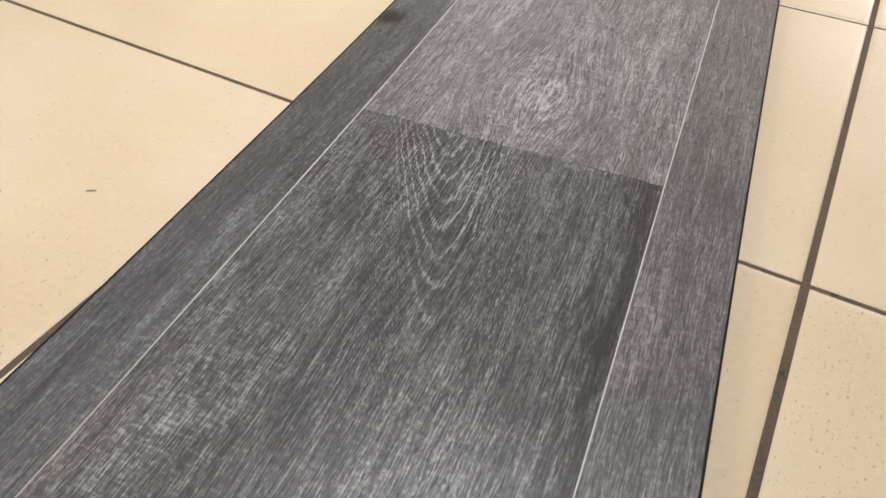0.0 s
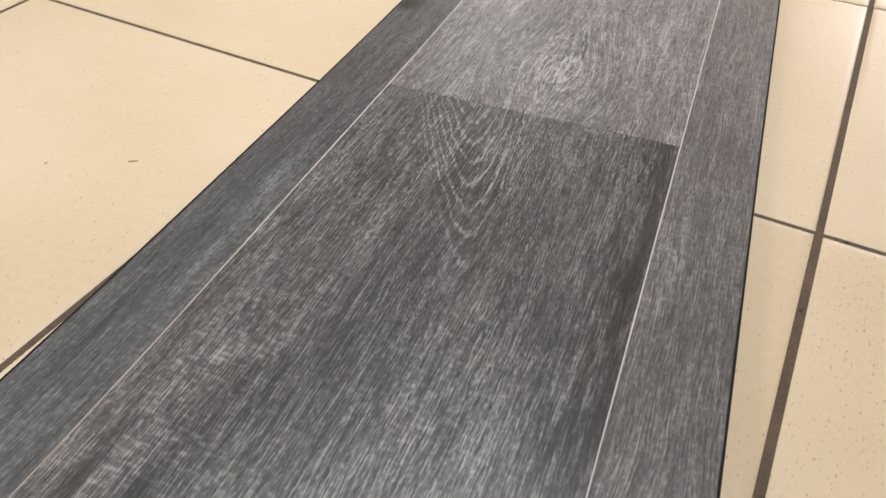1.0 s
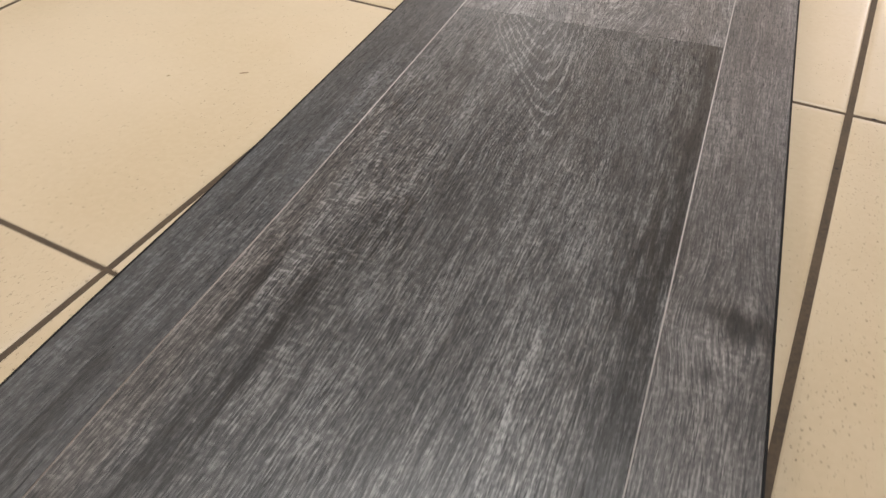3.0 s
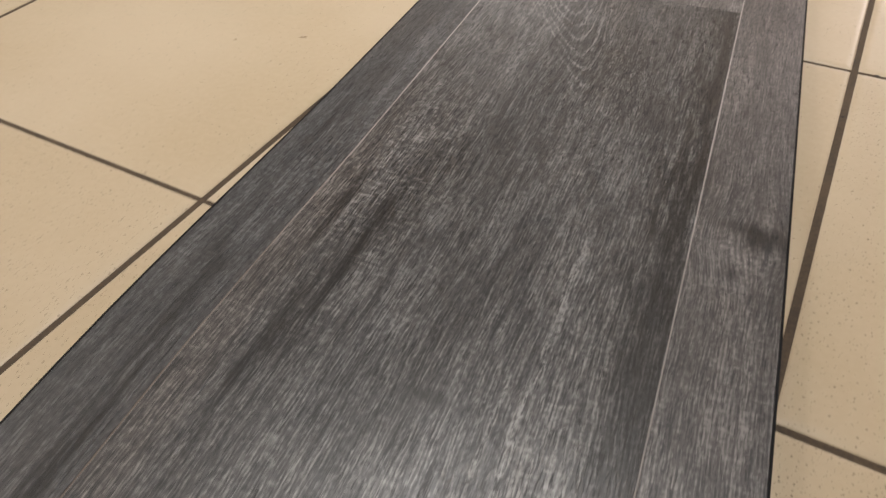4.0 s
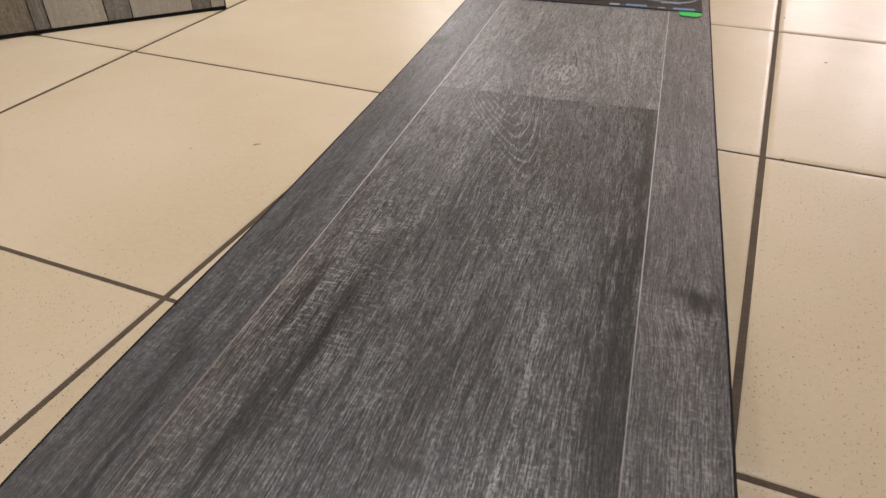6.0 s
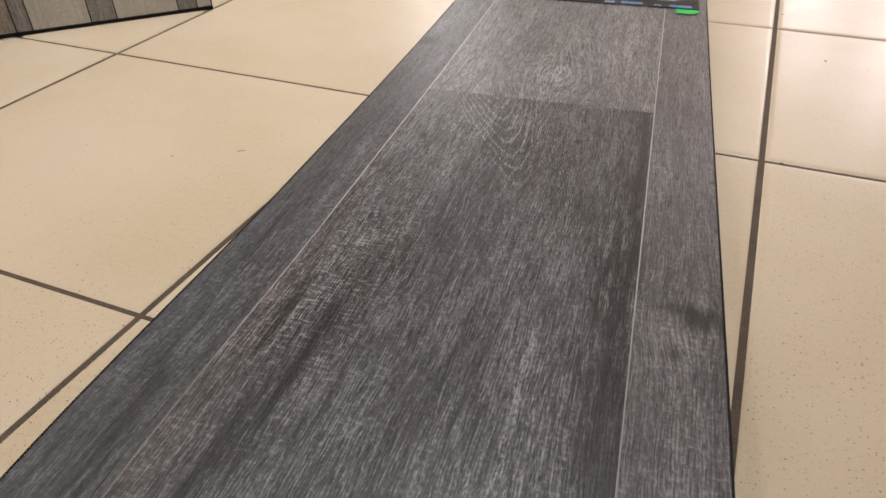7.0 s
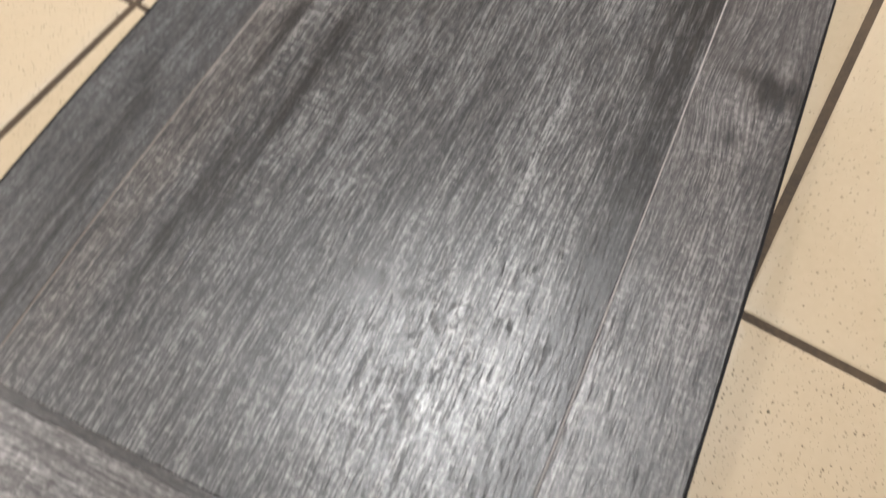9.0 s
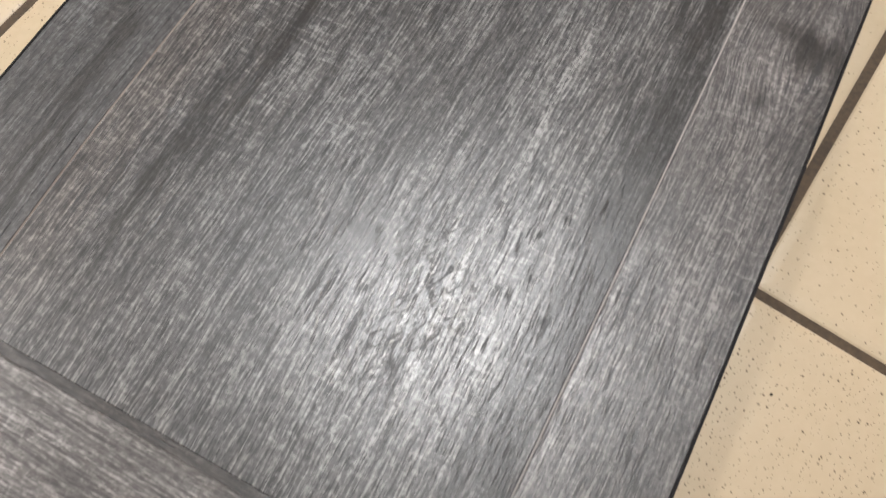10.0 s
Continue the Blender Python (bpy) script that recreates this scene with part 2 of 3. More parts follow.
def tile_material(name, bare):
    """Cream glazed tile with fine brown specks."""
    N = Nodes(name)
    info = N.node("ShaderNodeObjectInfo").outputs["Random"]
    c, x, y, z = N.coords()
    shift = N.m("MULTIPLY", info, 37.0)
    at = N.xyz(N.m("ADD", x, shift), N.m("ADD", y, N.m("MULTIPLY", shift, 1.7)))
    wide = N.noise(at, 6.0, 3)
    fine = N.noise(at, 220.0, 2)
    color = N.mix(N.span(wide, 0.3, 0.7), (0.455, 0.364, 0.244, 1), (0.505, 0.414, 0.293, 1))
    color = N.mix(N.span(fine, 0.35, 0.7, 0.0, 0.22), color, (0.55, 0.458, 0.332, 1))
    cells = N.node("ShaderNodeTexVoronoi", feature="F1", voronoi_dimensions="2D")
    ragged = N.m("MULTIPLY", N.m("SUBTRACT", N.noise(at, 900.0, 2), 0.5), 0.0011)
    skew = N.m("ADD", N.m("ADD", y, N.m("MULTIPLY", x, 0.45)), N.m("MULTIPLY", shift, 0.31))
    N.put(cells.inputs["Vector"], N.xyz(N.m("ADD", N.m("ADD", x, shift), ragged), N.m("MULTIPLY", N.m("ADD", skew, ragged), 1.6)))
    cells.inputs["Scale"].default_value = 330.0
    pick = N.node("ShaderNodeSeparateColor")
    N.put(pick.inputs[0], cells.outputs["Color"])
    limit = N.m("ADD", 0.085, N.m("MULTIPLY", N.m("POWER", pick.outputs[0], 3), 0.16))
    speck = N.m("MULTIPLY", N.span(cells.outputs["Distance"], limit, N.m("MULTIPLY", limit, 0.6)), N.m("GREATER_THAN", pick.outputs[1], bare))
    color = N.mix(N.m("MULTIPLY", speck, N.span(pick.outputs[2], 0.0, 1.0, 0.45, 1.0)), color, (0.07, 0.043, 0.022, 1))
    smear = N.noise(at, 40.0, 4, 0.6)
    rough = N.span(smear, 0.3, 0.75, 0.30, 0.37)
    height = N.m("MULTIPLY", wide, 0.28)
    return N.done(color, rough, normal=N.bump(N.m("ADD", height, N.m("MULTIPLY", fine, 0.05)), 0.0008, 0.35), ior=1.5)


TILE = tile_material("cream_tile", 0.88)
TILE_FLECKED = tile_material("cream_tile_flecked", 0.55)
TILE_SPECKLED = tile_material("cream_tile_speckled", 0.12)
GROUT = plain("brown_grout", (0.060, 0.039, 0.021, 1), 0.75, 0.35, 500)
WHITE = plain("white_paint", (0.78, 0.77, 0.74, 1), 0.7, 0.03, 60)
CREAM = plain("shop_wall_paint", (0.62, 0.56, 0.50, 1), 0.7, 0.04, 40)
BLACK = plain("black_edging", (0.007, 0.007, 0.008, 1), 0.55, 0.2, 400, ior=1.25)
BOARD = plain("board_core", (0.10, 0.075, 0.05, 1), 0.8, 0.3, 300)
METAL = plain("white_lamp_frame", (0.75, 0.75, 0.75, 1), 0.4, 0.02, 80)
BLACK_CARD = plain("glossy_black_card", (0.005, 0.005, 0.008, 1), 0.30, 0.2, 200, ior=1.22)
GREEN = plain("green_tape", (0.01, 0.42, 0.06, 1), 0.5, 0.1, 300)
BLUE_INK = plain("pale_blue_print", (0.10, 0.21, 0.42, 1), 0.4, 0.1, 300)
PALE_INK = plain("white_print", (0.30, 0.38, 0.47, 1), 0.4, 0.1, 300)


def seam_material(name, near):
    """The pale line between planks, its colour darker towards the near end."""
    N = Nodes(name)
    c, u, v, w = N.coords()
    uneven = N.noise(N.xyz(N.m("MULTIPLY", u, 300), N.m("MULTIPLY", v, 90)), 1, 3)
    faint = N.m("ADD", v, N.m("MULTIPLY", N.m("SUBTRACT", uneven, 0.5), 0.25))
    color = N.mix(N.span(faint, -0.16, 0.30), near, (0.44, 0.41, 0.395, 1))
    return N.done(color, 0.45, normal=N.bump(uneven, 0.0002, 0.4))


SEAM_TAN = seam_material("tan_bevel", (0.155, 0.125, 0.105, 1))
SEAM_GREY = seam_material("grey_bevel", (0.19, 0.178, 0.168, 1))
GLOW = Nodes("lamp_diffuser")
GLOW.bsdf.inputs["Emission Color"].default_value = (1.0, 0.93, 0.84, 1)
GLOW.bsdf.inputs["Emission Strength"].default_value = 4.0
GLOW = GLOW.material


# ---------------------------------------------------------------- mesh helpers
def link(name, bm, material, parent=None, label="", smooth=False):
    mesh = bpy.data.meshes.new(name)
    bm.normal_update()
    bm.to_mesh(mesh)
    bm.free()
    for mat in material if isinstance(material, (list, tuple)) else [material]:
        mesh.materials.append(mat)
    if smooth:
        for p in mesh.polygons:
            p.use_smooth = True
    ob = new(name, mesh)
    ob.parent = parent
    if label:
        tagged(ob, label=label)
    return ob


part = link


def box(x0, y0, z0, x1, y1, z1, bevel=0.0, segments=2, bm=None):
    fresh = bm is None
    bm = bm or bmesh.new()
    made = bmesh.ops.create_cube(bm, size=1)["verts"]
    for p in made:
        p.co = Vector(((x0 + x1) / 2 + p.co.x * (x1 - x0), (y0 + y1) / 2 + p.co.y * (y1 - y0), (z0 + z1) / 2 + p.co.z * (z1 - z0)))
    if bevel:
        edges = list({e for p in made for e in p.link_edges})
        bmesh.ops.bevel(bm, geom=edges, offset=bevel, segments=segments, profile=0.5, affect="EDGES")
    return bm


# ---------------------------------------------------------------- the shop
S = 0.333
X0, X1, Y0, Y1 = -15 * S, 14 * S, -10 * S, 34 * S

floor = tagged(link("floor", box(X0, Y0, -0.12, X1, Y1, -0.0014), GROUT),
               "floor of cream speckled tiles with brown grout", "floor", kind="structure")
ceiling = tagged(link("ceiling", box(X0, Y0, CEILING, X1, Y1, CEILING + 0.1), WHITE),
                 "plain white ceiling with long light panels", "ceiling", kind="structure")
for name, b in (("wall_north", (X0 - 0.15, Y1, -0.12, X1 + 0.15, Y1 + 0.15, CEILING + 0.1)),
                ("wall_south", (X0 - 0.15, Y0 - 0.15, -0.12, X1 + 0.15, Y0, CEILING + 0.1)),
                ("wall_west", (X0 - 0.15, Y0, -0.12, X0, Y1, CEILING + 0.1)),
                ("wall_east", (X1, Y0, -0.12, X1 + 0.15, Y1, CEILING + 0.1))):
    tagged(link(name, box(*b), CREAM), "plain pale painted shop wall", "wall", kind="structure")


def ceiling_light(x, y):
    lamp = tagged(new("ceiling_light"), "long white light panel placed out of view under the ceiling", "ceiling light", "ceiling lights")
    lamp.matrix_world = pose(x, y, CEILING)
    bm = bmesh.new()
    for b in ((-0.31, -0.61, -0.03, 0.31, -0.585, 0), (-0.31, 0.585, -0.03, 0.31, 0.61, 0),
              (-0.31, -0.585, -0.03, -0.285, 0.585, 0), (0.285, -0.585, -0.03, 0.31, 0.585, 0)):
        box(*b, bm=bm)
    part("frame", bm, METAL, lamp)
    part("diffuser", box(-0.284, -0.584, -0.022, 0.284, 0.584, -0.012), GLOW, lamp)
    return lamp


first_light = ceiling_light(*LAMPS[0][:2])
first_light.matrix_world = TILT
for lx, ly, *_ in LAMPS[1:]:
    copy_thing(first_light, pose(lx, ly, CEILING))

# ---------------------------------------------------------------- the sample board
LEFT, RIGHT, NEAR, FAR, THICK = -0.1490, 0.1465, -0.42, 0.78, 0.0155
JOINT_FAR, JOINT_NEAR, SIDE_L, SIDE_R = 0.344, -0.170, -0.1015, 0.0993


def warp(u, v):
    """How far the slightly bowed and twisted board stands off the floor."""
    a = (v + 0.05) / 0.37 if v < -0.05 else (v + 0.05) / 0.52
    bow = 0.0068 * math.cos(math.pi / 2 * max(-1, min(1, a))) ** 2
    near = max(0.0, min(1.0, (0.12 - v) / 0.24)) * max(0.0, min(1.0, (v - NEAR) / 0.2))
    side = max(0.0, min(1.0, (0.10 - u) / 0.20))
    return bow + 0.0065 * near * near * (3 - 2 * near) * side


def strip(u0, v0, u1, v1, z0, z1, bevel=0.0, steps=0):
    """A slab along the board that follows its bow; bevel chamfers its upper edges."""
    bm = bmesh.new()
    steps = steps or max(2, int((v1 - v0) / 0.03))
    prof = [(u0, z0), (u0, z1 - bevel), (u0 + bevel, z1), (u1 - bevel, z1), (u1, z1 - bevel), (u1, z0)]
    if not bevel:
        prof = [(u0, z0), (u0, z1), (u1, z1), (u1, z0)]
    cuts = [(v0, -bevel)] + ([(v0 + bevel, 0)] if bevel else [])
    n = steps
    cuts += [(v0 + (v1 - v0) * i / n, 0) for i in range(1, n)]
    cuts += ([(v1 - bevel, 0)] if bevel else []) + [(v1, -bevel)]
    if u1 - u0 > 0.02:
        k = len(prof) // 2
        inner = [(u0 + bevel + (u1 - u0 - 2 * bevel) * i / 6, z1) for i in range(1, 6)]
        under = [(p, z0) for p, z in reversed(inner)]
        prof = prof[:k] + inner + prof[k:] + under
    rows = []
    for v, drop in cuts:
        rows.append([bm.verts.new((p, v, min(z, z1 + drop) + warp(p, v))) for p, z in prof])
    for a, b in zip(rows, rows[1:]):
        for i in range(len(prof)):
            j = (i + 1) % len(prof)
            bm.faces.new((a[i], a[j], b[j], b[i]))
    bm.faces.new(rows[0][::-1])
    bm.faces.new(rows[-1])
    bmesh.ops.recalc_face_normals(bm, faces=bm.faces)
    return bm


board = tagged(new("sample_board"), "grey oak flooring sample board lying on the tiled floor", "sample board")
board.matrix_world = pose(0.1835, 0.0, 0.0, 0, 0, 6.53)
TOP = THICK
part("core", strip(LEFT + 0.001, NEAR + 0.001, RIGHT - 0.001, FAR - 0.001, 0.0, TOP - 0.0022), BOARD, board)
for u0, u1 in ((LEFT, LEFT + 0.001), (RIGHT - 0.001, RIGHT)):
    part("edging", strip(u0, NEAR, u1, FAR, 0.0, TOP - 0.0002), BLACK, board, "thin black edge band")

DARK, MID, LITE = (0.013, 0.013, 0.0145, 1), (0.077, 0.0765, 0.077, 1), (0.225, 0.224, 0.221, 1)
BD, BM_, BL = (0.021, 0.0215, 0.023, 1), (0.070, 0.0708, 0.073, 1), (0.175, 0.177, 0.181, 1)
OAK_LEFT = oak("grey_oak_bluish", 3.0, BD, BM_, BL, fleck=0.7, ribs=0.6,
               stains=((-0.138, 0.467, 0.013, 0.015, -0.92), (-0.118, -0.1, 0.005, 0.10, -0.6), (-0.112, -0.2, 0.005, 0.1, -0.75), (-0.132, 0.05, 0.007, 0.1, -0.3), (-0.115, 0.2, 0.004, 0.1, 0.4)))
# far plank: a pale print, its colour lifted further in place of glare
OAK_FAR = oak("grey_oak_pale", 17.0, (0.036, 0.035, 0.036, 1), (0.140, 0.134, 0.134, 1), (0.33, 0.318, 0.315, 1),
              eye=(0.003, 0.412, 0.023, 0.032, 1.0))
OAK_MID = oak("grey_oak_cathedral", 29.0, DARK, MID, LITE, veins=((0.049, -0.17, 0.06, 0.0026, 0.20), (0.039, -0.17, -0.03, 0.0020, 0.20)), crackle=(0.040, -0.085, 0.026, 0.07),
              flame=(-0.060, 0.05, 0.034, 0.15), warm=(-0.094, -0.03, 0.016, 0.24), arcs=(0.003, 0.221, 0.33, 26.0, 0.021, 0.190, 0.36, 0.092),
              stains=((0.094, 0.24, 0.019, 0.17, -0.70), (0.092, -0.02, 0.020, 0.20, -0.62), (-0.059, -0.02, 0.0045, 0.07, -0.75),
                      (-0.069, -0.07, 0.0045, 0.07, -0.78), (-0.083, 0.02, 0.004, 0.06, -0.72), (-0.045, 0.06, 0.012, 0.06, -0.28),
                      (0.024, -0.105, 0.026, 0.05, 0.28), (0.012, -0.074, 0.013, 0.004, -0.6), (-0.012, -0.088, 0.022, 0.045, -0.26), (0.055, -0.02, 0.02, 0.12, 0.2),
                      (-0.075, 0.08, 0.012, 0.12, 0.22), (-0.02, 0.10, 0.028, 0.09, -0.12), (-0.03, 0.02, 0.03, 0.08, -0.1)))
OAK_NEAR = oak("grey_oak_brownish", 41.0, (0.040, 0.037, 0.036, 1), (0.12, 0.113, 0.110, 1), (0.30, 0.285, 0.28, 1), across=True)
OAK_RIGHT = oak("grey_oak_knotty", 53.0, (0.030, 0.029, 0.030, 1), (0.092, 0.087, 0.086, 1), (0.215, 0.205, 0.20, 1), eye=(0.132, 0.073, 0.013, 0.018, 0.25),
                stains=((0.1345, 0.0785, 0.016, 0.0135, -0.84), (0.121, 0.084, 0.012, 0.005, -0.6), (0.143, 0.05, 0.009, 0.04, -0.3), (0.137, 0.066, 0.006, 0.004, 0.5), (0.12, 0.047, 0.006, 0.006, -0.6),
                        (0.122, 0.06, 0.02, 0.025, 0.35)))
OAK_BEVEL = oak("dark_bevel_oak", 47.0, (0.010, 0.009, 0.009, 1), (0.034, 0.030, 0.029, 1), (0.085, 0.077, 0.073, 1), across=True)
G = 0.00043
GR = 0.00036
UNDER = TOP - 0.0022
part("plank", strip(LEFT + 0.0011, NEAR, SIDE_L - 0.0042, FAR, UNDER, TOP, 0.0004), OAK_LEFT, board, "bluish grey oak strip")
part("plank", strip(SIDE_L - 0.0042, JOINT_NEAR, SIDE_L - G, FAR, UNDER, TOP, 0.0), OAK_LEFT, board)
part("plank", strip(SIDE_R + GR, NEAR, RIGHT - 0.0011, FAR, UNDER, TOP, 0.0004), OAK_RIGHT, board, "grey oak strip with a dark knot")
part("plank", strip(SIDE_L + G, JOINT_FAR + 0.0001, SIDE_R - GR, FAR, UNDER, TOP, 0.0002), OAK_FAR, board, "pale grey oak plank with a knot")
part("plank", strip(SIDE_L + G, JOINT_NEAR + 0.001, SIDE_R - GR, JOINT_FAR - 0.0001, UNDER, TOP, 0.0003), OAK_MID, board,
     "grey oak plank with arched grain")
part("plank", strip(SIDE_L - 0.004, NEAR, SIDE_R - GR, JOINT_NEAR - 0.003, UNDER, TOP - 0.0002, 0.0003), OAK_NEAR, board,
     "brownish grey oak plank with crosswise grain")
part("bevel", strip(SIDE_L - G, JOINT_NEAR + 0.001, SIDE_L + G, FAR, UNDER, TOP - 0.0003), SEAM_TAN, board, "pale bevel line")
part("bevel", strip(SIDE_R - GR, NEAR, SIDE_R + GR, FAR, UNDER, TOP - 0.0003), SEAM_GREY, board, "pale bevel line")
part("bevel", strip(SIDE_L - 0.004, JOINT_NEAR - 0.003, SIDE_R - GR, JOINT_NEAR + 0.001, UNDER, TOP - 0.0008), OAK_BEVEL, board, "dark bevel line")

# ---------------------------------------------------------------- label and tape on the board
BOARD_M = board.matrix_world.copy()


def on_board(u, v, z=0.0):
    return BOARD_M @ Matrix.Translation((u, v, THICK + warp(u, v) + z))


label_card = tagged(new("label_card"), "glossy black product label card with pale blue print on the board", "label")
label_card.matrix_world = on_board(0, 0.6375)
part("card", box(-0.137, 0, 0.0003, 0.137, 0.125, 0.0012, 0.0003, 1), BLACK_CARD, label_card)

BARS = [(-0.075, 0.008, 0.007, 0.0015, PALE_INK), (-0.045, 0.0095, 0.0095, 0.003, BLUE_INK), (0.034, 0.0075, 0.006, 0.003, PALE_INK),
        (0.060, 0.0085, 0.0125, 0.0035, BLUE_INK), (0.090, 0.0065, 0.004, 0.0015, PALE_INK), (0.116, 0.0065, 0.0125, 0.0035, BLUE_INK),
        (0.100, 0.028, 0.012, 0.0012, PALE_INK)]
for bu, bv, hu, hv, ink in BARS:
    part("print_bar", box(bu - hu, bv - hv, 0.0011, bu + hu, bv + hv, 0.0014), ink, label_card)


def swoosh():
    """A looped pale line, as a thin flat ribbon."""
    bm = bmesh.new()
    rows = []
    for i in range(49):
        a = i / 48
        x = 0.010 + 0.122 * math.sin(a * math.pi * 0.62) / math.sin(math.pi * 0.5)
        y = 0.030 + 0.034 * a * a + 0.006 * math.sin(a * 9)
        if a > 0.8:
            x, y = x - 0.10 * (a - 0.8), y - 0.12 * (a - 0.8)
        w = 0.0006 + 0.0008 * math.sin(a * math.pi)
        rows.append([bm.verts.new((x, y - w, 0.0014)), bm.verts.new((x, y + w, 0.0014)),
                     bm.verts.new((x, y + w, 0.0011)), bm.verts.new((x, y - w, 0.0011))])
    for a, b in zip(rows, rows[1:]):
        for k in range(4):
            bm.faces.new((a[k], a[(k + 1) % 4], b[(k + 1) % 4], b[k]))
    bm.faces.new(rows[0][::-1])
    bm.faces.new(rows[-1])
    bmesh.ops.recalc_face_normals(bm, faces=bm.faces)
    return bm


part("print_mark", swoosh(), PALE_INK, label_card, "pale looped mark")
for k in range(9):
    x = 0.030 + 0.0095 * k
    part("print_bar", box(x, 0.036 + 0.0012 * k, 0.0011, x + 0.006, 0.046 + 0.0012 * k, 0.0014), BLUE_INK if k % 3 == 0 else PALE_INK, label_card)

def tape_strip():
    """A short strip with clipped corners, its end lifting a little."""
    bm = bmesh.new()
    rim = [(-0.0125, 0.004), (-0.0125, -0.012), (-0.0100, -0.0155), (0.0062, -0.0165), (0.0125, -0.010), (0.0125, 0.004)]
    low = [bm.verts.new((x, y, 0.0003 + (0.0008 if y < 0 else 0))) for x, y in rim]
    high = [bm.verts.new((x, y, 0.0005 + (0.0008 if y < 0 else 0))) for x, y in rim]
    bm.faces.new(high)
    bm.faces.new(low[::-1])
    for k in range(6):
        bm.faces.new((low[k], low[(k + 1) % 6], high[(k + 1) % 6], high[k]))
    bmesh.ops.recalc_face_normals(bm, faces=bm.faces)
    return bm


tape = tagged(link("green_tape", tape_strip(), GREEN),
              "small strip of bright green tape at the label", "tape")
tape.matrix_world = on_board(0.1238, 0.6352, -0.0002)

# ---------------------------------------------------------------- second sample board, upright
def upright_board():
    """Local x runs along the face from its right end, y is up the face, the face looks along +z."""
    ob = tagged(new("upright_board"), "upright sample board of grey and white planks with black edging", "sample board")
    along, out = Vector((-0.676, -0.736, 0)).normalized(), Vector((0.736, -0.676, 0)).normalized()
    m = Matrix((along, (0, 0, 1), out)).transposed().to_4x4()
    ob.matrix_world = Matrix.Translation((-0.329, 0.497, 0)) @ m
    wide, tall = 0.60, 0.42
    part("backing", box(0.001, 0.0045, -0.012, wide, tall, -0.0024), BLACK, ob)
    part("edging", box(0.0, 0.0, -0.012, wide, 0.0045, 0.0, 0.0006, 2), BLACK, ob, "black edge band")
    part("edging", box(0.0, 0.0047, -0.012, 0.001, tall, 0.0), BLACK, ob, "black edge band")
    pale = oak("pale_oak", 61.0, (0.36, 0.35, 0.32, 1), (0.49, 0.475, 0.44, 1), (0.62, 0.60, 0.56, 1), fleck=0.35, ribs=0.3)
    grey = oak("mid_grey_oak", 67.0, (0.11, 0.108, 0.106, 1), (0.23, 0.226, 0.222, 1), (0.40, 0.39, 0.38, 1), fleck=0.6, ribs=0.5)
    brown = oak("brown_grey_oak", 71.0, (0.13, 0.112, 0.092, 1), (0.24, 0.21, 0.178, 1), (0.38, 0.34, 0.30, 1), fleck=0.6)
    cuts = [(0.0012, pale), (0.0185, grey), (0.0415, pale), (0.114, grey), (0.143, pale), (0.207, grey), (0.224, brown),
            (0.285, pale), (0.36, grey), (0.40, pale), (0.49, brown), (0.55, pale), (wide, None)]
    for (a, mat), (b, _) in zip(cuts, cuts[1:]):
        part("plank", box(a + 0.0006, 0.0047, -0.0023, b - 0.0006, tall, 0.0, 0.0004, 1), mat, ob)
    return ob


upright_board()

# ---------------------------------------------------------------- dirt on the tiles
SOIL = plain("dark_dirt", (0.018, 0.014, 0.011, 1), 0.85, 0.4, 900)
SCUFF = plain("brown_scuff", (0.20, 0.14, 0.085, 1), 0.8, 0.4, 900)


def crumb(x, y, rx, ry, turn, material, label):
    """A flat ragged crumb stuck to a tile."""
    bm = bmesh.new()
    n = 9
    low, high = [], []
    for k in range(n):
        a, r = 2 * math.pi * k / n, random.uniform(0.7, 1.2)
        low.append(bm.verts.new((rx * r * math.cos(a), ry * r * math.sin(a), 0.0)))
        high.append(bm.verts.new((0.6 * rx * r * math.cos(a), 0.6 * ry * r * math.sin(a), 0.0003)))
    for k in range(n):
        bm.faces.new((low[k], low[(k + 1) % n], high[(k + 1) % n], high[k]))
    bm.faces.new(high)
    bm.faces.new(low[::-1])
    ob = tagged(link("dirt_crumb", bm, material), label, "dirt", "crumbs on the tiles")
    ob.matrix_world = pose(x, y, 0.0001, 0, 0, turn)
    return ob


for x, y, rx, ry, turn in ((0.384, 0.576, 0.0016, 0.0013, 20), (0.3475, 0.3318, 0.0016, 0.0011, 0), (0.417, 0.330, 0.0010, 0.0008, 40),
                           (0.340, 0.72, 0.0011, 0.0010, 0), (0.3595, -0.0335, 0.0006, 0.0006, 0), (0.3325, 0.265, 0.0009, 0.0009, 0)):
    crumb(x, y, rx, ry, turn, SOIL, "tiny dark crumb of dirt on the tiled floor")
crumb(-0.067, 0.193, 0.0036, 0.0005, 35, SCUFF, "short thin brown scuff on a cream tile")
crumb(-0.115, 0.165, 0.0012, 0.0006, 60, SCUFF, "short thin brown scuff on a cream tile")

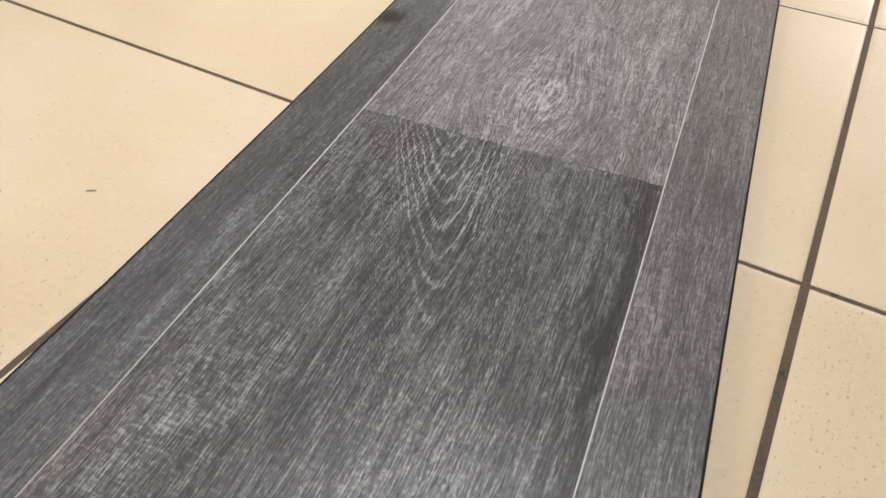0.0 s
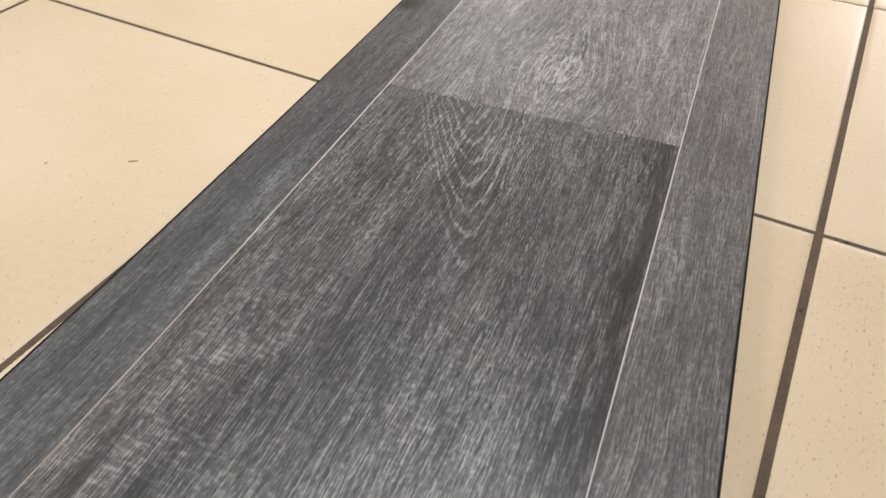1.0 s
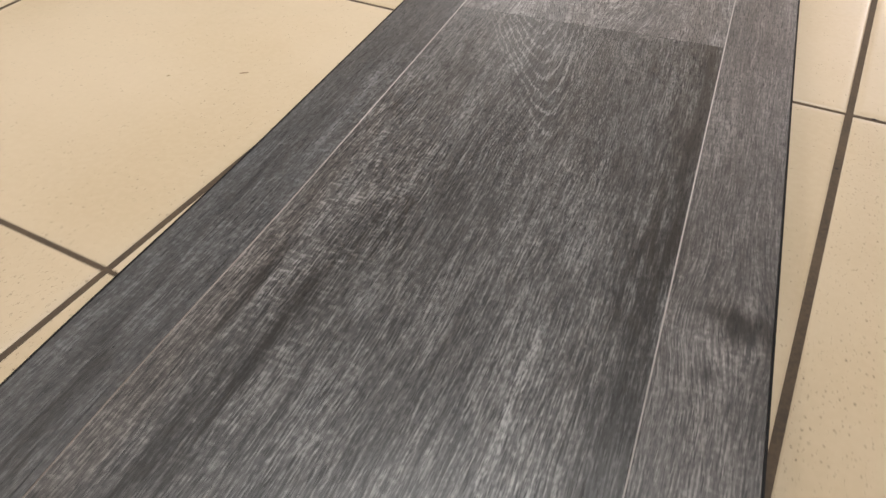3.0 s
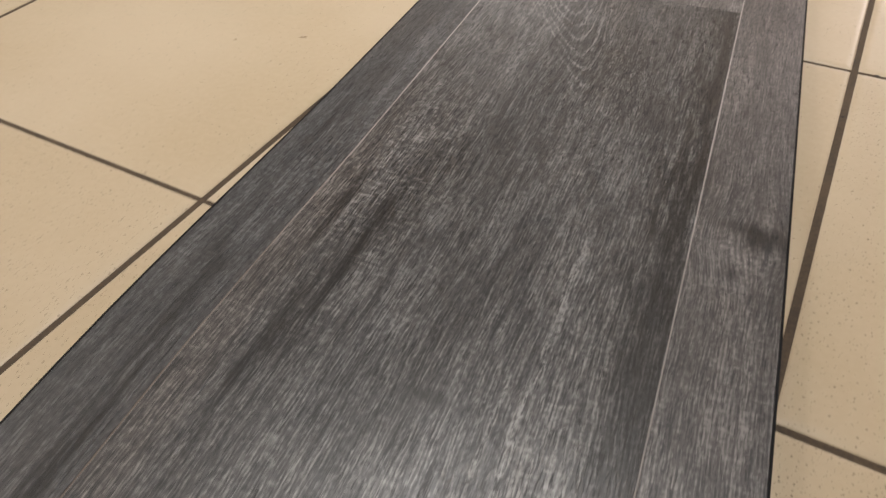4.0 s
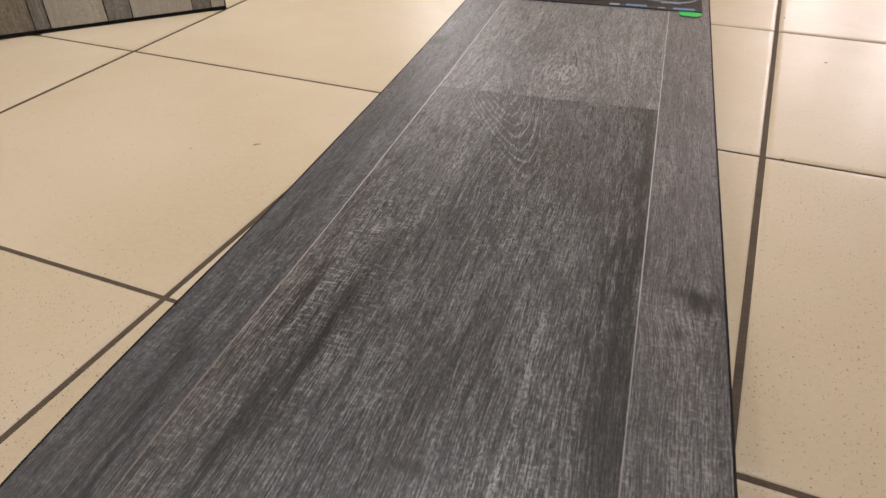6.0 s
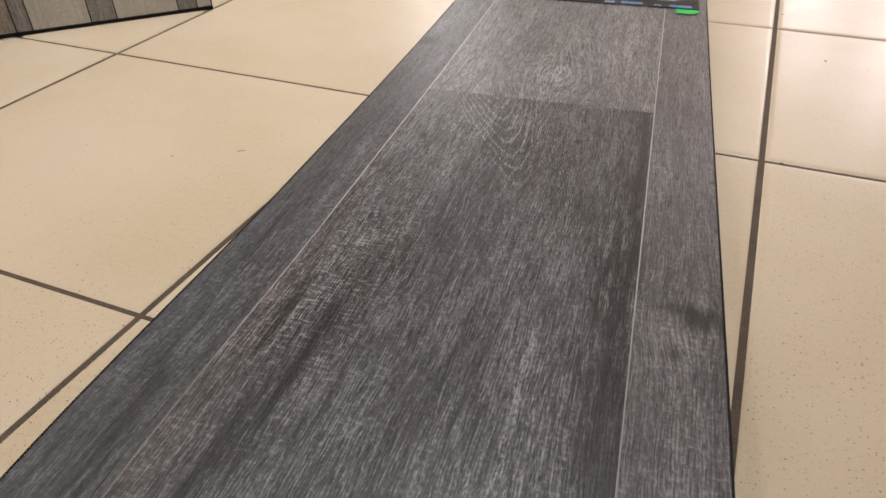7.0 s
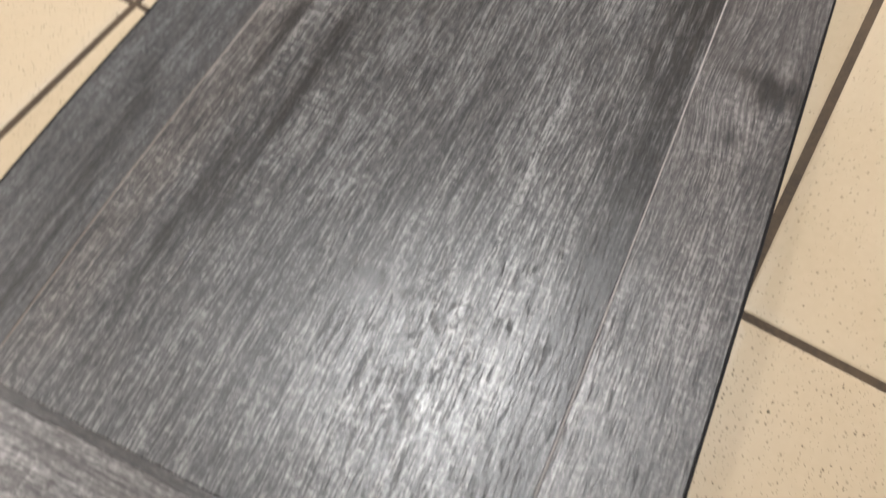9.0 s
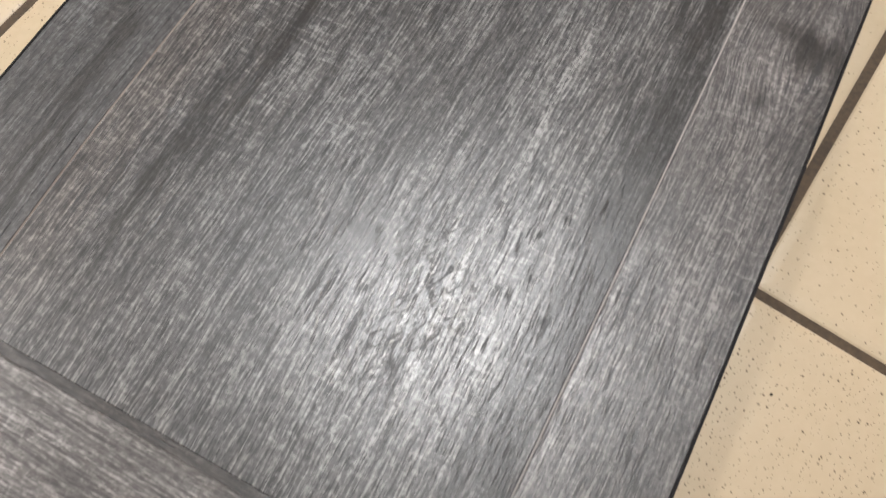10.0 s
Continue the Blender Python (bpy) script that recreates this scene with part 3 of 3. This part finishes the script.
# ---------------------------------------------------------------- floor tiles
def tile_mesh(half, half_y, top, depth):
    bm = bmesh.new()
    rings = []
    for inset, z in ((0.0, -depth), (0.0, top - 0.0015), (0.0004, top - 0.0010), (0.0011, top - 0.0006), (0.0032, top - 0.00016), (0.0052, top)):
        rings.append([bm.verts.new((sx * (half - inset), sy * (half_y - inset), z)) for sx, sy in ((-1, -1), (1, -1), (1, 1), (-1, 1))])
    for a, b in zip(rings, rings[1:]):
        for i in range(4):
            bm.faces.new((a[i], a[(i + 1) % 4], b[(i + 1) % 4], b[i]))
    bm.faces.new(rings[-1])
    return bm


def tile_kind(gap_y, material):
    bm = tile_mesh(S / 2 - 0.0021, S / 2 - gap_y, 0.0, 0.006)
    data = bpy.data.meshes.new("tile")
    bm.normal_update()
    bm.to_mesh(data)
    bm.free()
    data.materials.append(material)
    return data


tile_data, flecked_data, speckled_data = tile_kind(0.0016, TILE), tile_kind(0.0016, TILE_FLECKED), tile_kind(0.0019, TILE_SPECKLED)
tight_data = tile_kind(0.0013, TILE)
verts, faces = [], []
for i in range(-15, 14):
    for j in range(-10, 34):
        cx, cy = (i + 0.5) * S, (j + 0.5) * S
        if -7 <= i < 8 and -5 <= j < 14:
            t = new("tile", speckled_data if j < 0 and i > 0 else flecked_data if j < 0 else tight_data if j > 0 else flecked_data if i > 0 else tile_data)
            t.parent = floor
            t.location = (cx, cy, random.uniform(-0.0003, 0.0))
            t.rotation_euler = (radians(random.uniform(-0.04, 0.04)), radians(random.uniform(-0.04, 0.04)), 0)
        else:
            h, n = S / 2 - 0.0021, len(verts)
            for inset, z in ((0, -0.004), (0, -0.0012), (0.0012, 0)):
                verts += [(cx + sx * (h - inset), cy + sy * (h - inset), z) for sx, sy in ((-1, -1), (1, -1), (1, 1), (-1, 1))]
            for k in (0, 4):
                faces += [(n + k + q, n + k + (q + 1) % 4, n + k + 4 + (q + 1) % 4, n + k + 4 + q) for q in range(4)]
            faces.append((n + 8, n + 9, n + 10, n + 11))
far_mesh = bpy.data.meshes.new("far_tiles")
far_mesh.from_pydata(verts, [], faces)
far_mesh.materials.append(TILE)
far_tiles = new("far_tiles", far_mesh)
far_tiles.parent = floor
tagged(far_tiles, kind="stuff")
